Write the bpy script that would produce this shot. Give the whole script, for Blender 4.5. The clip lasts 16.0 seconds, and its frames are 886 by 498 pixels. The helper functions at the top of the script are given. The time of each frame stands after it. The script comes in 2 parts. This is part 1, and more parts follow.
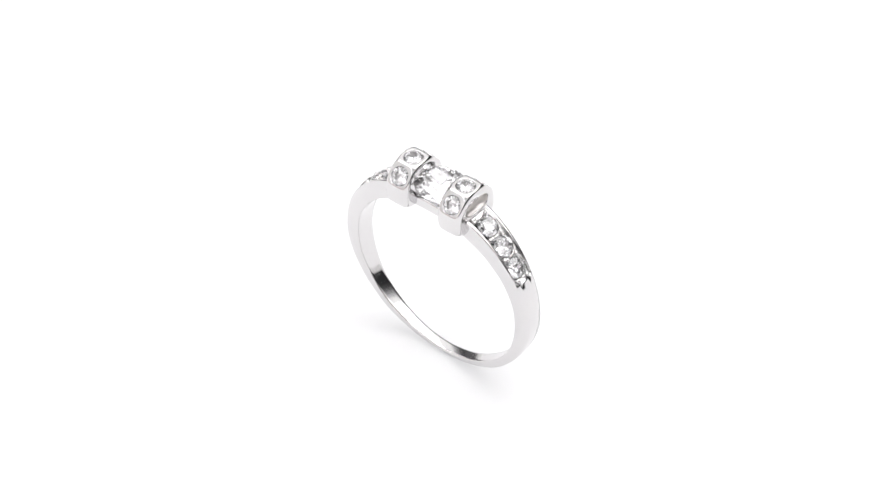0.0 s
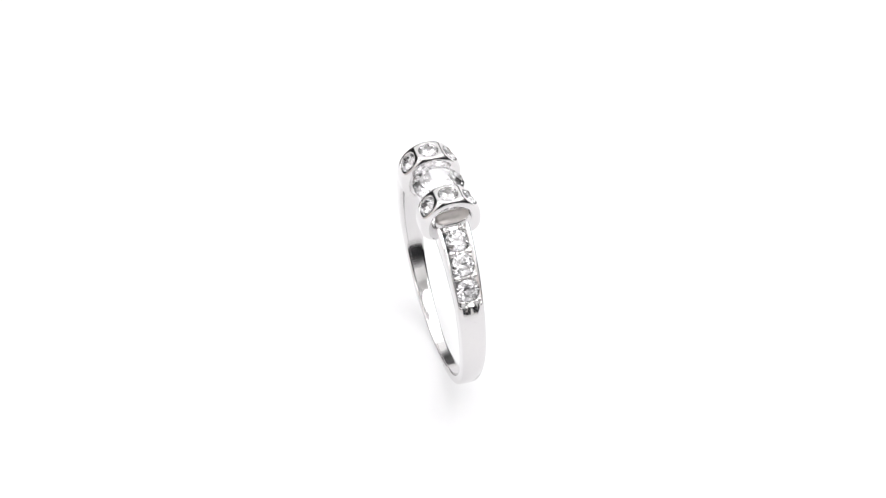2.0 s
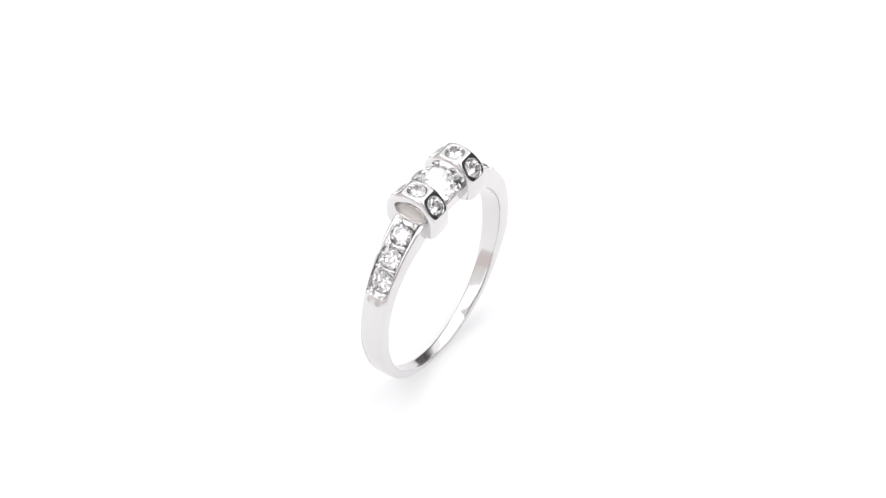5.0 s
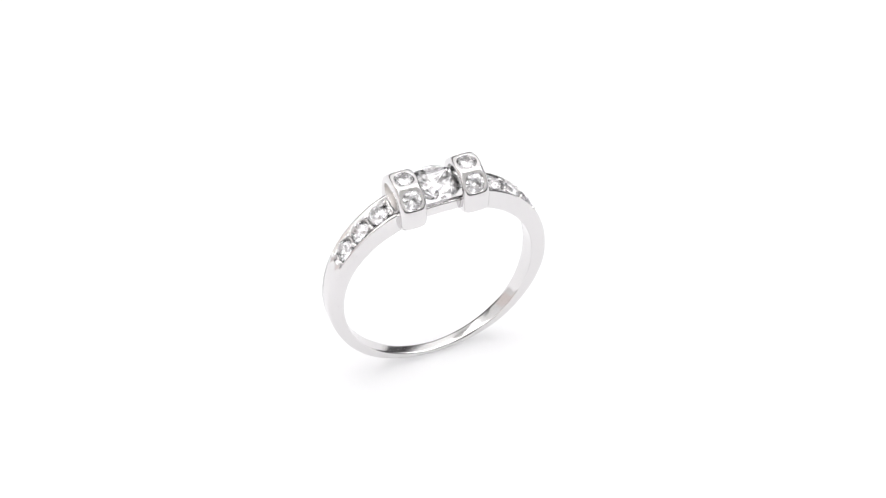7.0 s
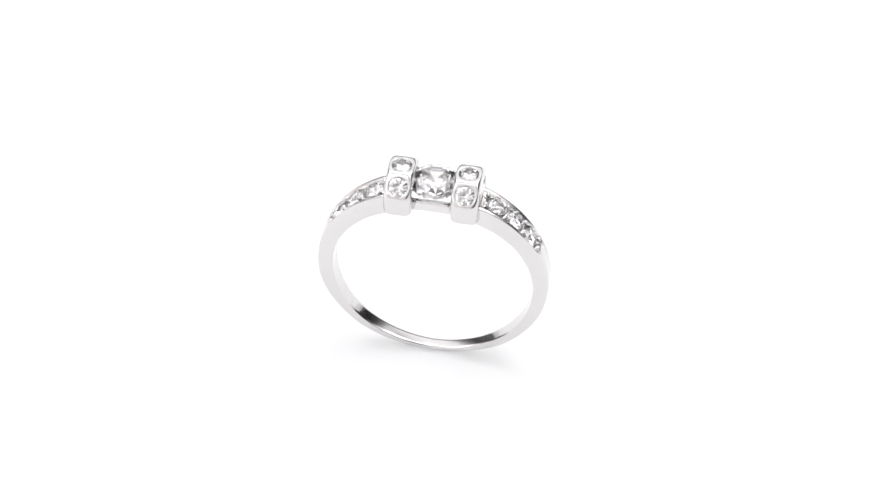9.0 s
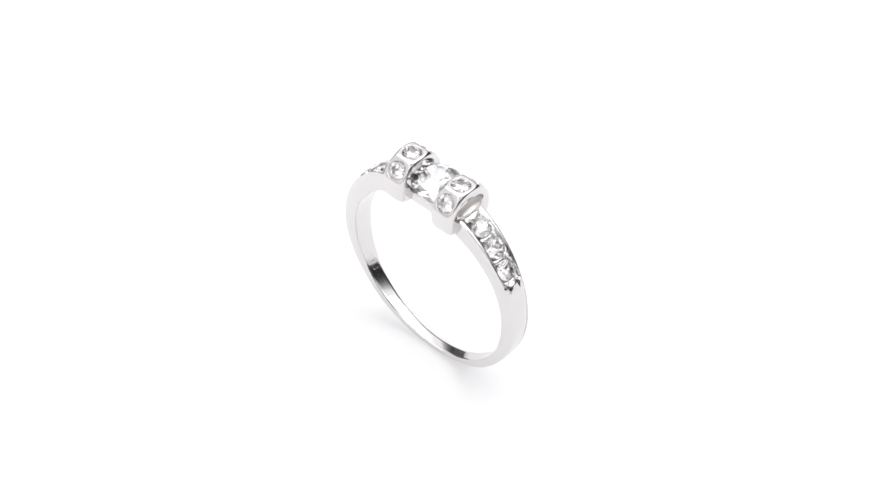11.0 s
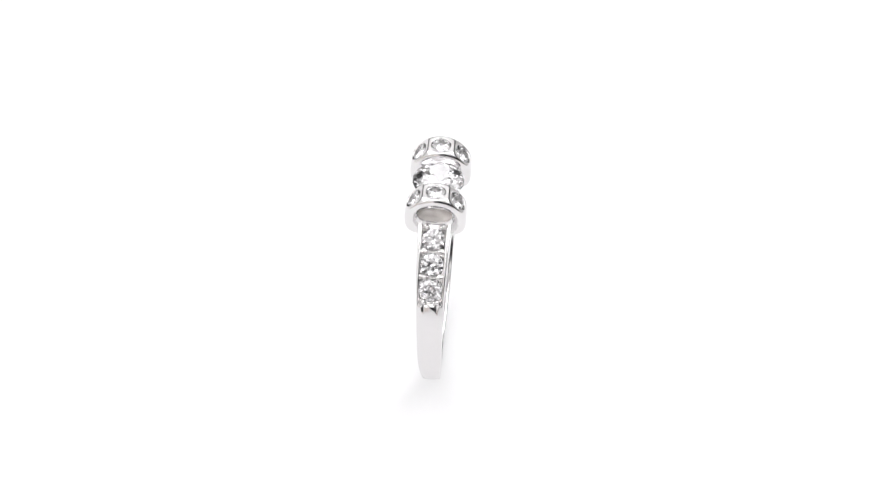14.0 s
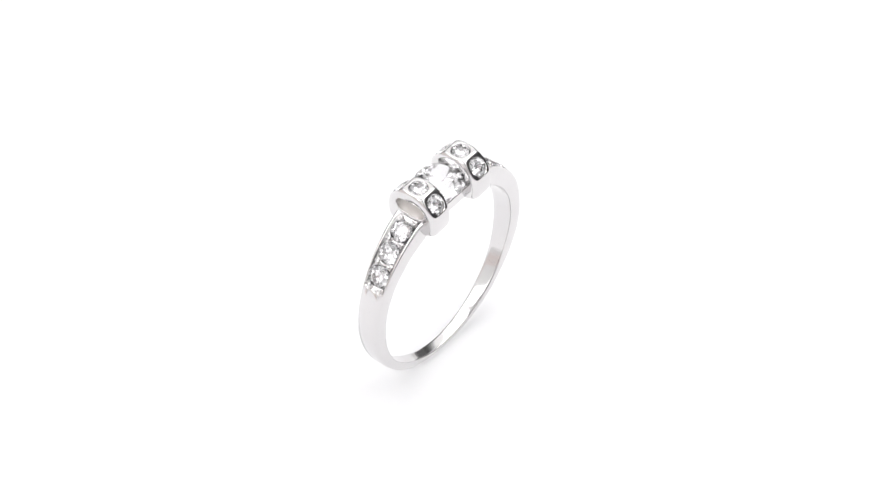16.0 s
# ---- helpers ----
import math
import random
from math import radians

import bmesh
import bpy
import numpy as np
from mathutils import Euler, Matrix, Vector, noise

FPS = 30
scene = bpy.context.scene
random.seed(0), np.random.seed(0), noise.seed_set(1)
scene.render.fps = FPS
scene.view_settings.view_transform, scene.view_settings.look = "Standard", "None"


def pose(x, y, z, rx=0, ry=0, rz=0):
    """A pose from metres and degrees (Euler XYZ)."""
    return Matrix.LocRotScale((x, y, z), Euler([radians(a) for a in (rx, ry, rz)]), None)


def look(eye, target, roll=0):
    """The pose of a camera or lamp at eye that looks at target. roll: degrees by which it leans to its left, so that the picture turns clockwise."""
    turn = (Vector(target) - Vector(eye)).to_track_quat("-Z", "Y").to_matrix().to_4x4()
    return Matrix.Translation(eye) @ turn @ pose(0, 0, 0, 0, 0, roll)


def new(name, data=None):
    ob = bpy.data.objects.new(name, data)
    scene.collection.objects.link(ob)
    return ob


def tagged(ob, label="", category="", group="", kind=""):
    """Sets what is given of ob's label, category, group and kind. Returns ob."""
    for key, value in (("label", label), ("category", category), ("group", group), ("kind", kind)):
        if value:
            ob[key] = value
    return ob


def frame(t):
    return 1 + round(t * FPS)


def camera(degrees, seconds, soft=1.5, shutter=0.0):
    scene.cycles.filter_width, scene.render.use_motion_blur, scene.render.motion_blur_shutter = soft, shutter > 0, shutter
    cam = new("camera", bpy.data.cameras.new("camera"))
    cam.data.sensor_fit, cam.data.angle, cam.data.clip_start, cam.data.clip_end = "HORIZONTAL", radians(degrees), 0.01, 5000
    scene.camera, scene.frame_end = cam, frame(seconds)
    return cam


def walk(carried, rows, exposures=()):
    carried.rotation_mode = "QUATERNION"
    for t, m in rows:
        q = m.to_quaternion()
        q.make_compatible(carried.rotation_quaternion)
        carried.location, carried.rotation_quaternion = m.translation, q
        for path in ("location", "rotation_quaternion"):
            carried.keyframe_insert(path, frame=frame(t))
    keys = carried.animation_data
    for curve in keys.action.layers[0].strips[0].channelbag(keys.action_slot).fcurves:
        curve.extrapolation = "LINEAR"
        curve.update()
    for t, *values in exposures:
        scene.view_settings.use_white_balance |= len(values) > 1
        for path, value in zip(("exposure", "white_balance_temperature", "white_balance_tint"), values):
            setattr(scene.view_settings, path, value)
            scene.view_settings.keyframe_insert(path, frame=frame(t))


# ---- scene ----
MM = 0.001

# ---- camera: a macro lens on a tripod, looking down at about 44 degrees ----
AIM_Z = 11.56 * MM            # height of the aim over the table
DIST, TILT = 233.81 * MM, radians(44.3)
cam = camera(17.82, 16.0, soft=1.35)
EYE = (0.0, -DIST * math.cos(TILT), AIM_Z + DIST * math.sin(TILT))
STAND = look(EYE, (0.383 * MM, 0.0, AIM_Z), -0.30)
walk(cam, [(0.0, STAND), (16.0, STAND)], [(0.0, 0.0), (16.0, 0.0)])

# ---- light: three softboxes of a product tent ----
world = bpy.data.worlds.new("studio")
scene.world = world
world.use_nodes = True
world.node_tree.nodes["Background"].inputs[0].default_value = (0.9, 0.93, 1.0, 1)
world.node_tree.nodes["Background"].inputs[1].default_value = 0.02


def softbox_light(name, eye, target, sx, sy, watts):
    d = bpy.data.lights.new(name, "AREA")
    d.shape, d.size, d.size_y, d.energy = "RECTANGLE", sx, sy, watts
    d.color = (0.992, 0.985, 1.0)
    ob = new(name, d)
    ob.matrix_world = look(eye, target)
    return ob


softbox_light("softbox_top", (0.04, 0.08, 0.575), (0.0, 0.02, 0.0), 0.72, 0.62, 2.75)
softbox_light("softbox_side", (0.395, 0.02, 0.43), (0.0, 0.0, 0.03), 0.62, 0.30, 1.45)
softbox_light("softbox_side", (-0.395, 0.02, 0.43), (0.0, 0.0, 0.03), 0.62, 0.30, 1.15)
softbox_light("softbox_front", (-0.245, -0.412, 0.36), (-0.10, 0.0, 0.20), 0.31, 0.36, 0.42)


# ---- materials ----
def material(name):
    m = bpy.data.materials.new(name)
    m.use_nodes = True
    return m, m.node_tree.nodes, m.node_tree.links, m.node_tree.nodes["Principled BSDF"]


def metal(name, colour, rough, rough_spread, bump, grain=9000.0, stretch=(1, 1, 1), relief=0.00001):
    m, n, l, b = material(name)
    b.inputs["Metallic"].default_value = 1.0
    co = n.new("ShaderNodeTexCoord")
    mp = n.new("ShaderNodeMapping")
    mp.inputs["Scale"].default_value = stretch
    l.new(co.outputs["Object"], mp.inputs["Vector"])
    big = n.new("ShaderNodeTexNoise")
    big.inputs["Scale"].default_value = 420.0
    big.inputs["Detail"].default_value = 3.0
    l.new(mp.outputs[0], big.inputs["Vector"])
    fine = n.new("ShaderNodeTexNoise")
    fine.inputs["Scale"].default_value = grain
    fine.inputs["Detail"].default_value = 4.0
    l.new(mp.outputs[0], fine.inputs["Vector"])
    rr = n.new("ShaderNodeMapRange")
    rr.inputs["To Min"].default_value = rough
    rr.inputs["To Max"].default_value = rough + rough_spread
    l.new(big.outputs["Fac"], rr.inputs["Value"])
    l.new(rr.outputs[0], b.inputs["Roughness"])
    ramp = n.new("ShaderNodeMix")
    ramp.data_type = "RGBA"
    ramp.inputs["A"].default_value = (*colour, 1)
    ramp.inputs["B"].default_value = (*[c * 0.965 for c in colour], 1)
    l.new(fine.outputs["Fac"], ramp.inputs["Factor"])
    l.new(ramp.outputs["Result"], b.inputs["Base Color"])
    bp = n.new("ShaderNodeBump")
    bp.inputs["Strength"].default_value = bump
    bp.inputs["Distance"].default_value = relief
    l.new(fine.outputs["Fac"], bp.inputs["Height"])
    l.new(bp.outputs[0], b.inputs["Normal"])
    return m


SILVER = metal("polished_silver", (0.72, 0.708, 0.71), 0.03, 0.05, 0.10)
SILVER_BAND = metal("buffed_silver", (0.72, 0.708, 0.71), 0.065, 0.085, 0.35, 1400.0, relief=0.000012)
SILVER_CAST = metal("rough_seat_silver", (0.88, 0.87, 0.865), 0.16, 0.10, 0.5, 4000.0, relief=0.00003)
SILVER_SATIN = metal("cast_silver", (0.60, 0.57, 0.55), 0.30, 0.2, 1.0, 1800.0, relief=0.00014)


def crystal():
    """Clear stone, with a trace of white haze and blur added to lift its dark facets."""
    m, n, l, b = material("cubic_zirconia")
    b.inputs["Base Color"].default_value = (0.985, 0.975, 0.995, 1)
    b.inputs["IOR"].default_value = 2.1
    # just under full: the white remainder brightens dark facets
    b.inputs["Transmission Weight"].default_value = 0.98
    co = n.new("ShaderNodeTexCoord")
    rough_noise = n.new("ShaderNodeTexNoise")
    rough_noise.inputs["Scale"].default_value = 3500.0
    rough_noise.inputs["Detail"].default_value = 4.0
    l.new(co.outputs["Object"], rough_noise.inputs["Vector"])
    rr = n.new("ShaderNodeMapRange")
    rr.inputs["To Min"].default_value = 0.004
    rr.inputs["To Max"].default_value = 0.016
    l.new(rough_noise.outputs["Fac"], rr.inputs["Value"])
    l.new(rr.outputs[0], b.inputs["Roughness"])
    return m


CRYSTAL = crystal()


def matte(name, colour, rough, scale, spread, bump=0.1):
    m, n, l, b = material(name)
    co = n.new("ShaderNodeTexCoord")
    big = n.new("ShaderNodeTexNoise")
    big.inputs["Scale"].default_value = scale
    big.inputs["Detail"].default_value = 5.0
    l.new(co.outputs["Object"], big.inputs["Vector"])
    mx = n.new("ShaderNodeMix")
    mx.data_type = "RGBA"
    mx.inputs["A"].default_value = (*colour, 1)
    mx.inputs["B"].default_value = (*[c * (1 - spread) for c in colour], 1)
    l.new(big.outputs["Fac"], mx.inputs["Factor"])
    l.new(mx.outputs["Result"], b.inputs["Base Color"])
    b.inputs["Roughness"].default_value = rough
    fine = n.new("ShaderNodeTexNoise")
    fine.inputs["Scale"].default_value = scale * 60
    l.new(co.outputs["Object"], fine.inputs["Vector"])
    bp = n.new("ShaderNodeBump")
    bp.inputs["Strength"].default_value = bump
    bp.inputs["Distance"].default_value = 0.0001
    l.new(fine.outputs["Fac"], bp.inputs["Height"])
    l.new(bp.outputs[0], b.inputs["Normal"])
    return m


WHITE_SWEEP = matte("white_acrylic", (0.856, 0.857, 0.861), 0.55, 40.0, 0.02, 0.05)
acrylic = WHITE_SWEEP.node_tree.nodes["Principled BSDF"].inputs       # translucent: light spreads inside the sheet
acrylic["Subsurface Weight"].default_value = 0.9
acrylic["Subsurface Radius"].default_value = (1.0, 1.0, 1.0)
acrylic["Subsurface Scale"].default_value = 0.012
WHITE_CLOTH = matte("white_tent_cloth", (0.86, 0.86, 0.85), 0.9, 30.0, 0.04, 0.4)
# Black sheet colour in place of unlit depth around the tent.
STAND_IN_BLACK = matte("stand_in_black", (0.015, 0.015, 0.017), 0.9, 30.0, 0.3, 0.4)
# Greys stepped from dark to pale: a soft falloff of light, painted.
FADE_GREYS = [matte("painted_fade_grey", (g, g, g * 1.01), 0.9, 30.0, 0.1, 0.4) for g in (0.045, 0.11, 0.26, 0.50)]
# The rear room's dimness, put into the sheet's colour.
STAND_IN_GREY = matte("dim_room_grey", (0.10, 0.099, 0.102), 0.8, 12.0, 0.2, 0.2)
BEIGE_CLOTH = matte("beige_wall_paint", (0.84, 0.77, 0.74), 0.8, 12.0, 0.1, 0.2)


# ---- mesh helpers ----
def part(name, bm, mat, parent=None, label="", smooth=True, flats=False):
    """One mesh object out of a bmesh, under a thing or a part."""
    bmesh.ops.recalc_face_normals(bm, faces=bm.faces[:])
    for f in bm.faces:
        f.smooth = smooth
    me = bpy.data.meshes.new(name)
    bm.to_mesh(me)
    bm.free()
    me.materials.append(mat)
    ob = new(name, me)
    if parent is not None:
        ob.parent = parent
    if flats:
        ob.modifiers.new("normals", "WEIGHTED_NORMAL").weight = 100
    if label:
        tagged(ob, label)
    return ob


def again(ob, parent, m, name=None):
    """Another object on the same mesh, under a part."""
    o = new(name or ob.name.split(".")[0], ob.data)
    o.parent = parent
    o.matrix_basis = m
    return o


def box(bm, x0, x1, y0, y1, z0, z1):
    v = [bm.verts.new((x, y, z)) for x in (x0, x1) for y in (y0, y1) for z in (z0, z1)]
    for q in ((0, 1, 3, 2), (4, 6, 7, 5), (0, 4, 5, 1), (2, 3, 7, 6), (0, 2, 6, 4), (1, 5, 7, 3)):
        bm.faces.new([v[i] for i in q])
    return v


def loft(bm, rings, closed=False, caps=True):
    """Skin over rings of points, each ring closed in itself."""
    rows = [[bm.verts.new(p) for p in r] for r in rings]
    n = len(rows[0])
    pairs = list(zip(rows, rows[1:]))
    if closed:
        pairs.append((rows[-1], rows[0]))
    for a, b in pairs:
        for i in range(n):
            bm.faces.new((a[i], a[(i + 1) % n], b[(i + 1) % n], b[i]))
    if caps and not closed:
        bm.faces.new(rows[0][::-1])
        bm.faces.new(rows[-1])
    return rows


def lerp_table(table, x):
    for (x0, *a), (x1, *b) in zip(table, table[1:]):
        if x <= x1:
            k = max(0.0, (x - x0) / (x1 - x0))
            k = k * k * (3 - 2 * k) * 0.5 + k * 0.5
            return [p + (q - p) * k for p, q in zip(a, b)]
    return list(table[-1][1:])


def carve(ob, cutters):
    """Cut the shape of one bmesh out of an object, for good."""
    me = bpy.data.meshes.new("cutter")
    bmesh.ops.recalc_face_normals(cutters, faces=cutters.faces[:])
    cutters.to_mesh(me)
    cutters.free()
    tool = new("cutter", me)
    mod = ob.modifiers.new("cut", "BOOLEAN")
    mod.operation, mod.solver, mod.object = "DIFFERENCE", "EXACT", tool
    ob.modifiers.move(len(ob.modifiers) - 1, 0)
    others = [(m, m.show_viewport) for m in ob.modifiers if m != mod]
    for m, _ in others:
        m.show_viewport = False
    bpy.context.view_layer.update()
    done = bpy.data.meshes.new_from_object(ob.evaluated_get(bpy.context.evaluated_depsgraph_get()))
    ob.modifiers.remove(mod)
    for m, s in others:
        m.show_viewport = s
    for p in done.polygons:
        p.use_smooth = True
    ob.data = done
    bpy.data.objects.remove(tool)


def roughen(ob, inside):
    """Leave the faces for which inside(x, y, z), in mm, holds as cast, unpolished metal."""
    ob.data.materials.append(SILVER_CAST)
    for p in ob.data.polygons:
        if inside(*(c / MM for c in p.center)):
            p.material_index = len(ob.data.materials) - 1


# ---- the tent: white table, cloth walls and roof; low sheets coloured as the room around ----
def wall(name, x0, x1, y0, y1, layers, label, category="wall"):
    """One wall, ceiling or table, built of layers of cloth or paint: (bottom, top, material)."""
    bm = bmesh.new()
    mats = []
    for z0, z1, mat in layers:
        if mat not in mats:
            mats.append(mat)
        n = len(bm.faces)
        box(bm, x0, x1, y0, y1, z0, z1)
        bm.faces.ensure_lookup_table()
        for f in bm.faces[n:]:
            f.material_index = mats.index(mat)
    ob = part(name, bm, mats[0], smooth=False)
    for mat in mats[1:]:
        ob.data.materials.append(mat)
    return tagged(ob, label, category, kind="structure")


RIM, GAP, FADE_STEP, TOP = 0.045, 0.165, 0.035, 0.60


def tent_wall(low, gap=GAP, fade=True):
    """White rim of the table, a sheet for the room behind it, greys stepped as a painted fade, white tent cloth."""
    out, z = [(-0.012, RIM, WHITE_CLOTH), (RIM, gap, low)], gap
    # stacked grey strips imitate a smooth fade from dark to white
    for cloth in FADE_GREYS if fade else ():
        out.append((z, z + FADE_STEP, cloth))
        z += FADE_STEP
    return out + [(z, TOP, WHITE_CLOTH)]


wall("ground", -0.42, 0.42, -0.42, 0.42, [(-0.012, 0.0, WHITE_SWEEP)], "seamless glossy white acrylic tabletop", "tabletop")
wall("wall_north", -0.43, 0.43, 0.42, 0.43, tent_wall(STAND_IN_GREY), "white tent cloth over a dim grey room")
wall("wall_east", 0.42, 0.43, -0.42, 0.42, tent_wall(STAND_IN_BLACK), "white tent cloth over a dark room")
wall("wall_west", -0.43, -0.42, -0.42, 0.21, tent_wall(BEIGE_CLOTH, fade=False), "white tent cloth over a pale beige wall")
wall("wall_west_rear", -0.43, -0.42, 0.21, 0.42, tent_wall(STAND_IN_BLACK), "white tent cloth over a dark room")
wall("wall_south", 0.07, 0.43, -0.43, -0.42, tent_wall(STAND_IN_BLACK, 0.17), "white tent cloth over a dark room")
# Unseen black panel, added so the silver mirrors a dark camera body.
wall("wall_south_camera_stand_in", -0.07, 0.07, -0.43, -0.42, [(-0.012, RIM, WHITE_CLOTH), (RIM, 0.52, STAND_IN_BLACK), (0.52, TOP, WHITE_CLOTH)], "added black panel standing in for the unseen camera and tripod")
wall("wall_south_west", -0.43, -0.07, -0.43, -0.42, tent_wall(BEIGE_CLOTH, fade=False), "white tent cloth over a pale beige wall")
wall("ceiling", -0.43, 0.43, -0.43, 0.43, [(TOP, TOP + 0.01, WHITE_CLOTH)], "white cloth roof of a photo tent", "ceiling")


# ---- the ring ----
def brilliant(radius, crown=0.32, table=0.56, depth=0.86):
    """A round brilliant, its girdle at z = 0."""
    bm = bmesh.new()
    R = radius

    def at(r, deg, z):
        return bm.verts.new((r * R * math.cos(radians(deg)), r * R * math.sin(radians(deg)), z * R))
    rs, rl, gt = 0.80, 0.28, 0.035
    c = math.cos(radians(22.5))
    T = [at(table, 45 * i, crown) for i in range(8)]
    S = [at(rs, 45 * i + 22.5, crown * (1 - rs * c) / (1 - table)) for i in range(8)]
    G = [at(1, 22.5 * i, 0) for i in range(16)]
    H = [at(1, 22.5 * i, -gt) for i in range(16)]
    L = [at(rl, 45 * i + 22.5, -gt - depth * (1 - rl * c)) for i in range(8)]
    C = at(0, 0, -gt - depth)
    bm.faces.new(T)
    for i in range(8):
        j = (i + 1) % 8
        g0, gm, g1 = 2 * i, 2 * i + 1, (2 * i + 2) % 16
        bm.faces.new((T[i], S[i], T[j]))
        bm.faces.new((T[i], S[i - 1], G[g0], S[i]))
        bm.faces.new((S[i], G[g0], G[gm]))
        bm.faces.new((S[i], G[gm], G[g1]))
        bm.faces.new((C, L[i - 1], H[g0], L[i]))
        bm.faces.new((L[i], H[g0], H[gm]))
        bm.faces.new((L[i], H[gm], H[g1]))
    for i in range(16):
        j = (i + 1) % 16
        bm.faces.new((G[i], H[i], H[j], G[j]))
    return bm


def seat(bm, m, radius, depth, n=28, lip=0.1, flare=0.0):
    """A stone's conical seat, to be cut out; its rim lies at z = 0 of m."""
    rings = []
    for r, z in ((radius + flare * 2, lip), (radius + flare, 0.01), (radius, -0.07), (radius, -0.12), (radius * 0.80, -0.36), (radius * 0.42, -depth)):
        rings.append([m @ Vector((r * MM * math.cos(2 * math.pi * k / n), r * MM * math.sin(2 * math.pi * k / n), z * MM)) for k in range(n)])
    loft(bm, rings)


# angle from the top, outer radius, half width, in mm
BAND = [(17, 9.58, 1.42), (30, 9.70, 1.34), (45, 9.75, 1.24), (64, 9.77, 1.10), (90, 9.70, 1.00), (135, 9.44, 0.70), (160, 9.29, 0.56), (180, 9.23, 0.50)]
HOLE = [(0, 7.76), (17, 7.80), (30, 7.88), (45, 8.08), (60, 8.25), (75, 8.40), (90, 8.46), (135, 8.66), (180, 8.76)]     # radius of the slightly oval hole
STONE_AT = (31.8, 44.0, 56.5)
PRONG_AT = (26.0, 37.9, 50.2, 62.2)
STONE_R = 9.57               # girdle of the band's stones


def band_section(deg):
    """Ring of points (y, r) of the band where it stands at that angle from the top."""
    a = abs(deg)
    ro, hw = lerp_table(BAND, a)
    INNER = lerp_table(HOLE, a)[0]
    ch = max(0.0, min(1.0, (64.4 - a) / 1.4))            # 1 in the stone channel, 0 past its end
    floor = (ro - 0.17) * ch + (ro + 0.02) * (1 - ch)
    lip = (hw - 0.97) * ch + 0.34 * (1 - ch)
    wall_r = (ro - 0.02) * ch + (ro + 0.0) * (1 - ch)
    e = 0.07
    half = [(0.0, INNER), (hw * 0.6, INNER + 0.002), (hw - 1.3 * e, INNER + 0.012), (hw - 0.4 * e, INNER + 0.06), (hw, INNER + 0.16),
            (hw, ro - 0.26), (hw - 0.25 * e, ro - 0.10), (hw - e, ro - 0.02), (hw - lip, wall_r), (hw - lip - 0.03, floor), (hw * 0.4, floor + 0.01 * (1 - ch))]
    return half[1:] + [(0.0, floor + 0.012 * (1 - ch))] + [(-y, r) for y, r in half[:0:-1]] + [half[0]]


def polar(deg, r, y):
    s, c = math.sin(radians(deg)), math.cos(radians(deg))
    return Vector((r * s * MM, y * MM, r * c * MM))


def on_band(deg, r, y=0.0):
    """A frame on the band: z outwards, x along it."""
    return Matrix.Translation(polar(deg, r, y)) @ Matrix.Rotation(radians(deg), 4, "Y")


def build_band(ring):
    bm = bmesh.new()
    steps = []
    d = 17.0
    while d < 63.0:
        steps.append(d)
        d += 1.0
    steps += [62.9, 63.1, 63.5, 63.9, 64.3, 64.6, 65.2]
    d = 67.0
    while d < 293:
        steps.append(d)
        d += 2.0
    steps += [360 - s for s in steps if s < 66][::-1]
    rings = []
    for s in steps:
        a = s if s <= 180 else s - 360
        rings.append([polar(a, r, y) for y, r in band_section(a)])
    loft(bm, rings)
    band = part("band", bm, SILVER_BAND, ring, "polished silver band, wider at its shoulders", flats=True)
    cut = bmesh.new()
    for sg in (-1, 1):
        for a in STONE_AT:
            seat(cut, on_band(sg * a, STONE_R), 0.95, 0.98, lip=0.5)
        for y in (-0.52, 0.52):
            m = on_band(sg * 64.9, 9.76, y)
            ring_a = [m @ Vector((x * sg * MM, v * MM, 0.12 * MM)) for x, v in ((-0.5, -0.48), (0.62, 0.0), (-0.5, 0.48))]
            ring_b = [m @ Vector((x * sg * MM, v * MM, -0.26 * MM)) for x, v in ((-0.5, -0.06), (-0.30, 0.0), (-0.5, 0.06))]
            loft(cut, [ring_a, ring_b])
    carve(band, cut)

    def in_channel(x, y, z):
        deg, r = abs(math.degrees(math.atan2(x, z))), math.hypot(x, z)
        return deg < 63.6 and abs(y) < 0.962 and lerp_table(HOLE, deg)[0] + 0.15 < r < lerp_table(BAND, deg)[0] - 0.06
    roughen(band, in_channel)
    return band


BAR_X, BAR_HALF = 2.74, 1.16
BAR_C = 8.95                 # height of the middle of a bar's end view
CORE = 9.75                  # height of the hollow in its end
STONE_Z = 9.92
SPOTS = [(0.0, 11.25, 0.0), (1.79, 10.41, 47.9), (-1.79, 10.41, -47.9)]     # y, z and slant of the three flats


def soft_min(a, b, k):
    h = max(0.0, min(1.0, 0.5 + 0.5 * (b - a) / k))
    return b * (1 - h) + a * h - k * h * (1 - h)


def bar_radius(deg, x):
    """How far a bar reaches from its middle, at an angle of its end view and x along it: a barrel, filed flat at three spots."""
    c, s_ = math.cos(radians(deg)), math.sin(radians(deg))
    up, power = (2.51, 2.0) if s_ > 0 else (1.72, 3.4)
    d = (abs(c / 2.52) ** power + abs(s_ / up) ** power) ** (-1 / power)
    e, rim = abs(x), 0.52
    d -= 0.05 * (e / BAR_HALF) ** 2
    if e > BAR_HALF - rim:
        d -= rim - math.sqrt(max(0.0, rim * rim - (e - BAR_HALF + rim) ** 2))
    for y, z, slant in SPOTS:
        ny, nz = math.sin(radians(slant)), math.cos(radians(slant))
        way = c * ny + s_ * nz
        if way > 0.2:
            d = soft_min(d, (y * ny + (z - BAR_C) * nz) / way, 0.035)
    return d


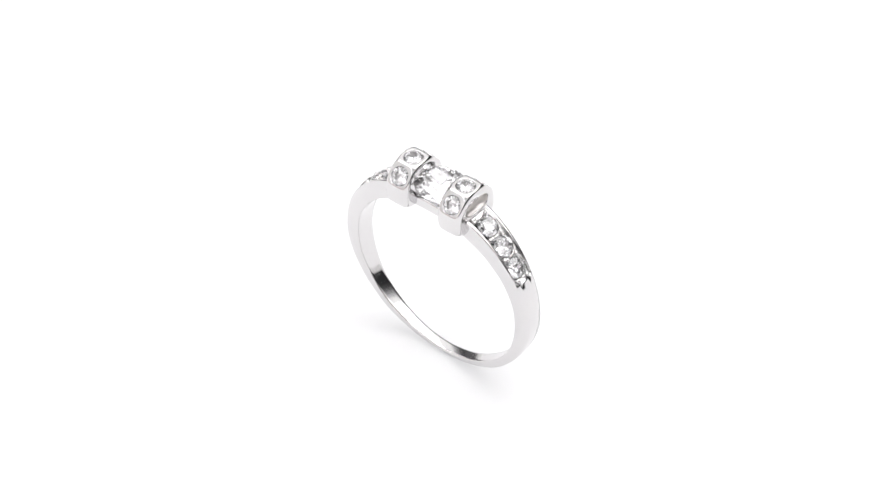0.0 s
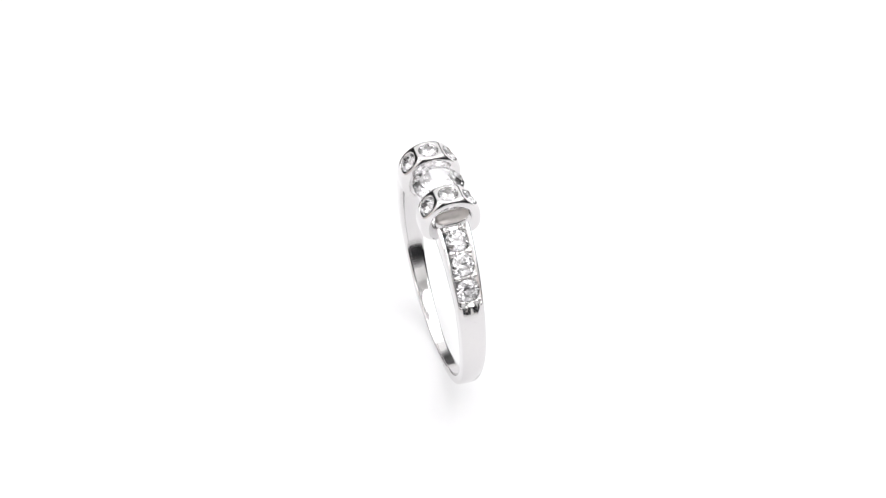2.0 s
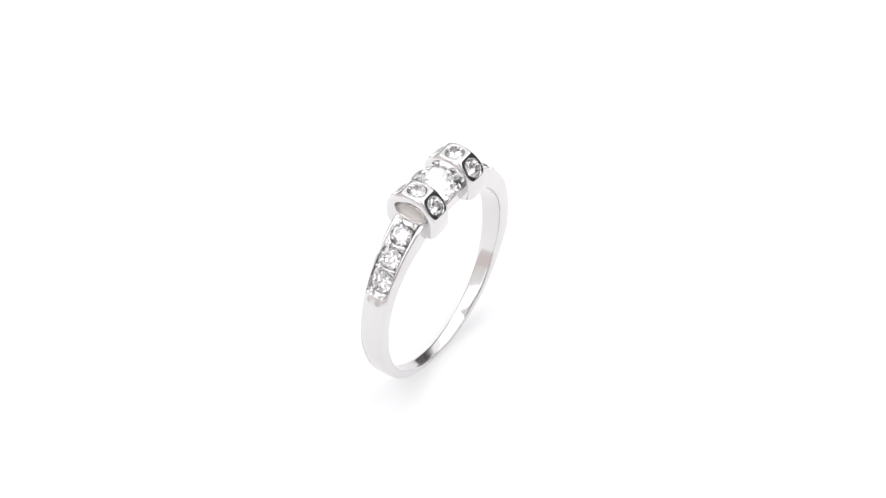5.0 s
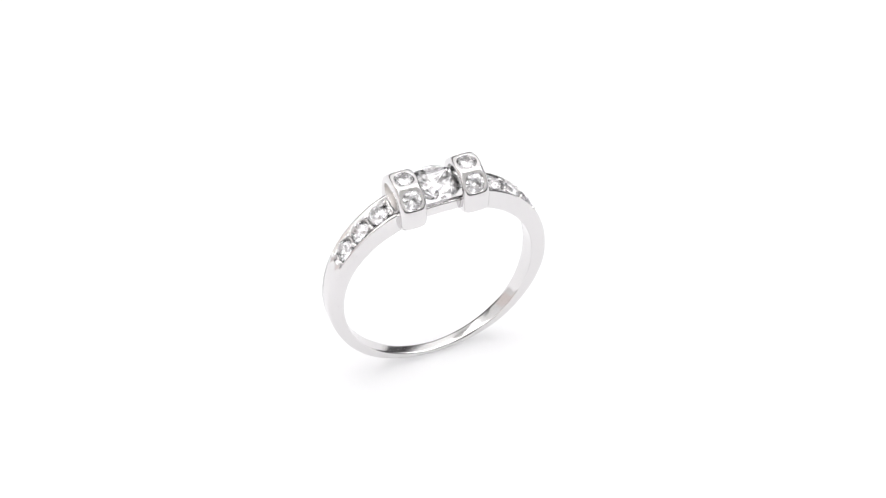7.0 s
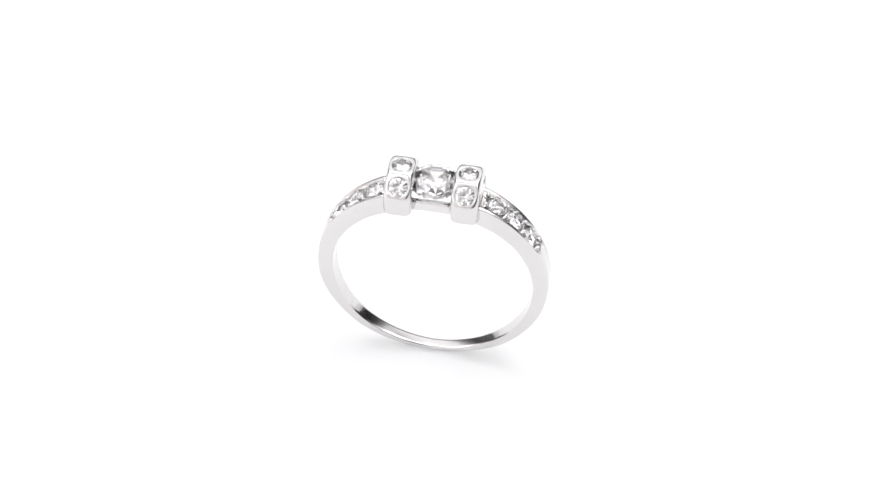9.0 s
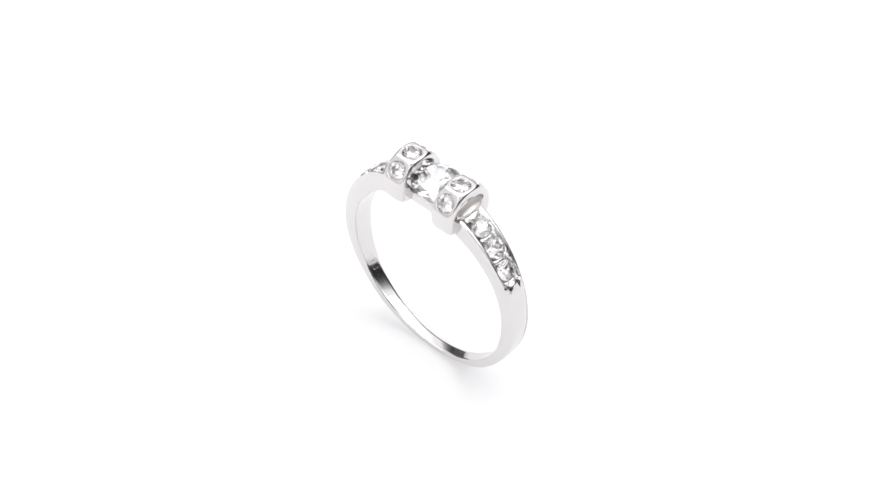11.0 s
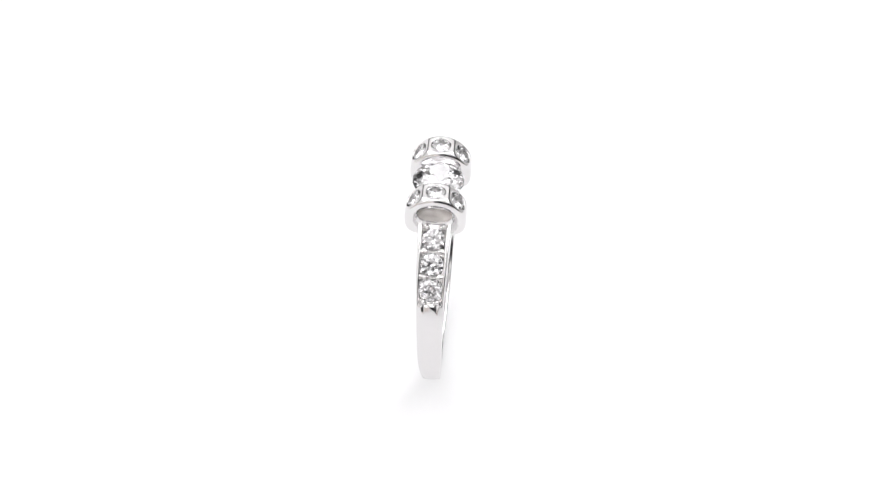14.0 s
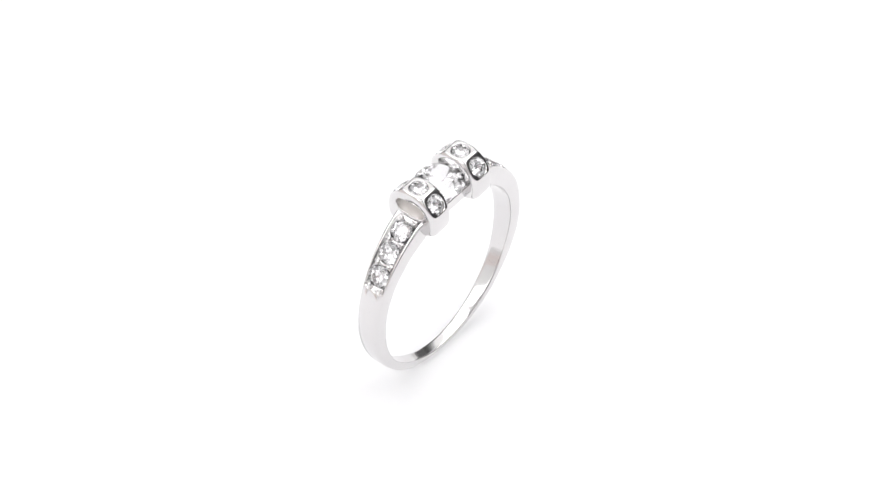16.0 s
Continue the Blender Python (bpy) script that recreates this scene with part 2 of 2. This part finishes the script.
def build_bar(ring, sg):
    """One of the two arched bars that grip the centre stone; sg: the end of the ring."""
    angles = [360 * k / 180 for k in range(180)]

    def ring_at(x):
        out = []
        for a in angles:
            d = bar_radius(a, x)
            out.append(Vector((sg * (BAR_X + x) * MM, d * math.cos(radians(a)) * MM, (BAR_C + d * math.sin(radians(a))) * MM)))
        return out

    def hole_at(x, w, up, down):
        out = []
        for a in angles:
            c, s_ = math.cos(radians(a)), math.sin(radians(a))
            r = (abs(c) ** 2.6 + abs(s_) ** 2.6) ** (-1 / 2.6)
            out.append(Vector((sg * x * MM, w * r * c * MM, (CORE + (up if s_ > 0 else down) * r * s_) * MM)))
        return out
    x1 = BAR_X + BAR_HALF
    bm = bmesh.new()
    along = [-1.0, -0.998, -0.993, -0.985, -0.97, -0.95, -0.925, -0.895, -0.86, -0.82, -0.77, -0.71, -0.64, -0.56, -0.45, -0.3, -0.15, 0.0]
    along += [-k for k in along[-2::-1]]
    rows = [ring_at(BAR_HALF * k) for k in along]
    loft(bm, rows + [hole_at(x1, 1.44, 0.72, 0.8), hole_at(x1 - 0.06, 1.38, 0.67, 0.75), hole_at(x1 - 0.75, 1.32, 0.60, 0.7)])
    bar = part("setting_bar", bm, SILVER, ring, "polished silver bar with three flush stones", flats=True)
    bm = bmesh.new()
    loft(bm, [hole_at(x1 - 0.03, 1.395, 0.685, 0.76), hole_at(x1 - 0.25, 1.32, 0.61, 0.7), hole_at(x1 - 0.40, 1.0, 0.44, 0.5), hole_at(x1 - 0.52, 0.6, 0.2, 0.3)], caps=False)
    inner_rim = [e for e in bm.edges if e.is_boundary and all(abs(abs(v.co.x) - (x1 - 0.52) * MM) < 1e-7 for v in e.verts)]
    bmesh.ops.holes_fill(bm, edges=inner_rim)
    part("hollow", bm, SILVER_SATIN, bar, "rough cast hollow in the bar's end")
    cut = bmesh.new()
    mats = [Matrix.Translation((sg * BAR_X * MM, y * MM, z * MM)) @ Matrix.Rotation(radians(-a), 4, "X") for y, z, a in SPOTS]
    for m in mats:
        seat(cut, m, 0.80, 0.72, lip=0.16, flare=0.02)
    loft(cut, [[(r * MM * math.cos(2 * math.pi * k / 48), r * MM * math.sin(2 * math.pi * k / 48), (STONE_Z + z) * MM) for k in range(48)]
               for r, z in ((1.55, 0.50), (2.20, 0.06), (2.20, -0.15), (1.30, -1.05))])
    carve(bar, cut)
    inner = [m.inverted() for m in mats]

    def in_seat(x, y, z):
        for m in inner:
            q = (m @ Vector((x * MM, y * MM, z * MM))) / MM
            if math.hypot(q.x, q.y) < 0.81 and -0.8 < q.z < -0.03:
                return True
        return False
    roughen(bar, in_seat)
    return bar, mats


def build_ring():
    ring = new("finger_ring")
    ring.empty_display_size = 0.005
    tagged(ring, "polished silver finger ring with clear stones, standing upright on white tabletop", "ring")
    band = build_band(ring)
    stone = part("band_stone", brilliant(0.92 * MM), CRYSTAL, band, "clear round brilliant-cut stone", smooth=False)
    stone.matrix_basis = on_band(STONE_AT[0], STONE_R)
    first = True
    for sg in (1, -1):
        for k, a in enumerate(STONE_AT):
            if first:
                first = False
                continue
            again(stone, band, on_band(sg * a, STONE_R) @ pose(0, 0, 0, 0, 0, 17 * k))
    # claw beads in pairs between the stones
    bm = bmesh.new()
    dome = [(0.19, -0.34)] + [(0.21 * math.cos(radians(t)), 0.06 + 0.20 * math.sin(radians(t))) for t in (0, 22, 45, 66, 82)]
    loft(bm, [[(r * MM * math.cos(math.pi * k / 6), r * MM * math.sin(math.pi * k / 6), z * MM) for k in range(12)] for r, z in dome])
    bead = None
    for sg in (1, -1):
        for a in PRONG_AT:
            for s in (1, -1):
                m = on_band(sg * a, STONE_R + 0.07, s * 0.55) @ pose(0, 0, 0, s * 9, 0, 20 * s)
                if bead is None:
                    bead = part("claw", bm, SILVER, band, "small rounded silver claw")
                    bead.matrix_basis = m
                else:
                    again(bead, band, m)
    # two bars with three stones each
    small = None
    for sg in (1, -1):
        bar, mats = build_bar(ring, sg)
        for m in mats:
            if small is None:
                small = part("bar_stone", brilliant(0.785 * MM, crown=0.20, table=0.58), CRYSTAL, bar, "clear flush-set brilliant-cut stone", smooth=False)
                small.matrix_basis = m @ pose(0, 0, -0.09 * MM)
            else:
                again(small, bar, m @ pose(0, 0, -0.09 * MM, 0, 0, 11))
    # gallery rails under the centre stone
    for s in (1, -1):
        bm = bmesh.new()
        prof = [(0.98, 7.82), (1.04, 7.76), (1.36, 7.76), (1.43, 7.84), (1.43, 8.56), (1.40, 8.66), (1.33, 8.74), (1.24, 8.77), (1.04, 8.77), (0.98, 8.72)]
        loft(bm, [[(x * MM, s * y * MM, (z + 0.03 - 0.02 * x * x) * MM) for y, z in prof] for x in (-1.9, -1.2, -0.4, 0.4, 1.2, 1.9)])
        part("gallery_rail", bm, SILVER, ring, "thin silver rail under the centre stone", flats=True)
    centre = part("centre_stone", brilliant(2.12 * MM), CRYSTAL, ring, "large clear round brilliant-cut stone", smooth=False)
    centre.matrix_basis = pose(0, 0, STONE_Z * MM, 0, 0, 11)
    # worn stamp inside the band: plain raised bars
    bm = bmesh.new()
    spec = ((-117.5, 0.60, 0.24), (-121.0, 0.75, 0.24), (-125.0, 0.90, 0.22))
    for deg, wide, hy in spec:
        rows = []
        INNER = lerp_table(HOLE, -deg)[0]
        for r, g in ((INNER + 0.03, 0.0), (INNER + 0.001, 0.0), (INNER - 0.0005, 0.05)):
            k = (wide - g) * 1.4
            rows.append([polar(deg + dx * k, r, y * (hy - g)) for dx, y in ((-1, -1), (1, -1), (1, 1), (-1, 1))])
        loft(bm, rows)
    part("stamp", bm, SILVER_BAND, band, "worn stamp of small raised bars")
    return ring


RING = build_ring()


# ---- movement ----
def ring_pose(t):
    turn = Matrix.Rotation(radians(140.17 - 16.773 * t - 0.005 * (t - 8.0) ** 2), 4, "Z")
    lean = Matrix.Rotation(radians(0.91), 4, "Y") @ Matrix.Rotation(radians(-0.42), 4, "X")
    return turn @ pose(-0.329 * MM, -0.019 * MM, AIM_Z + 0.53 * MM) @ lean @ pose(0, 0, -2.862 * MM)


def motions():
    walk(RING, [(0.5 * k, ring_pose(0.5 * k)) for k in range(33)])


motions()
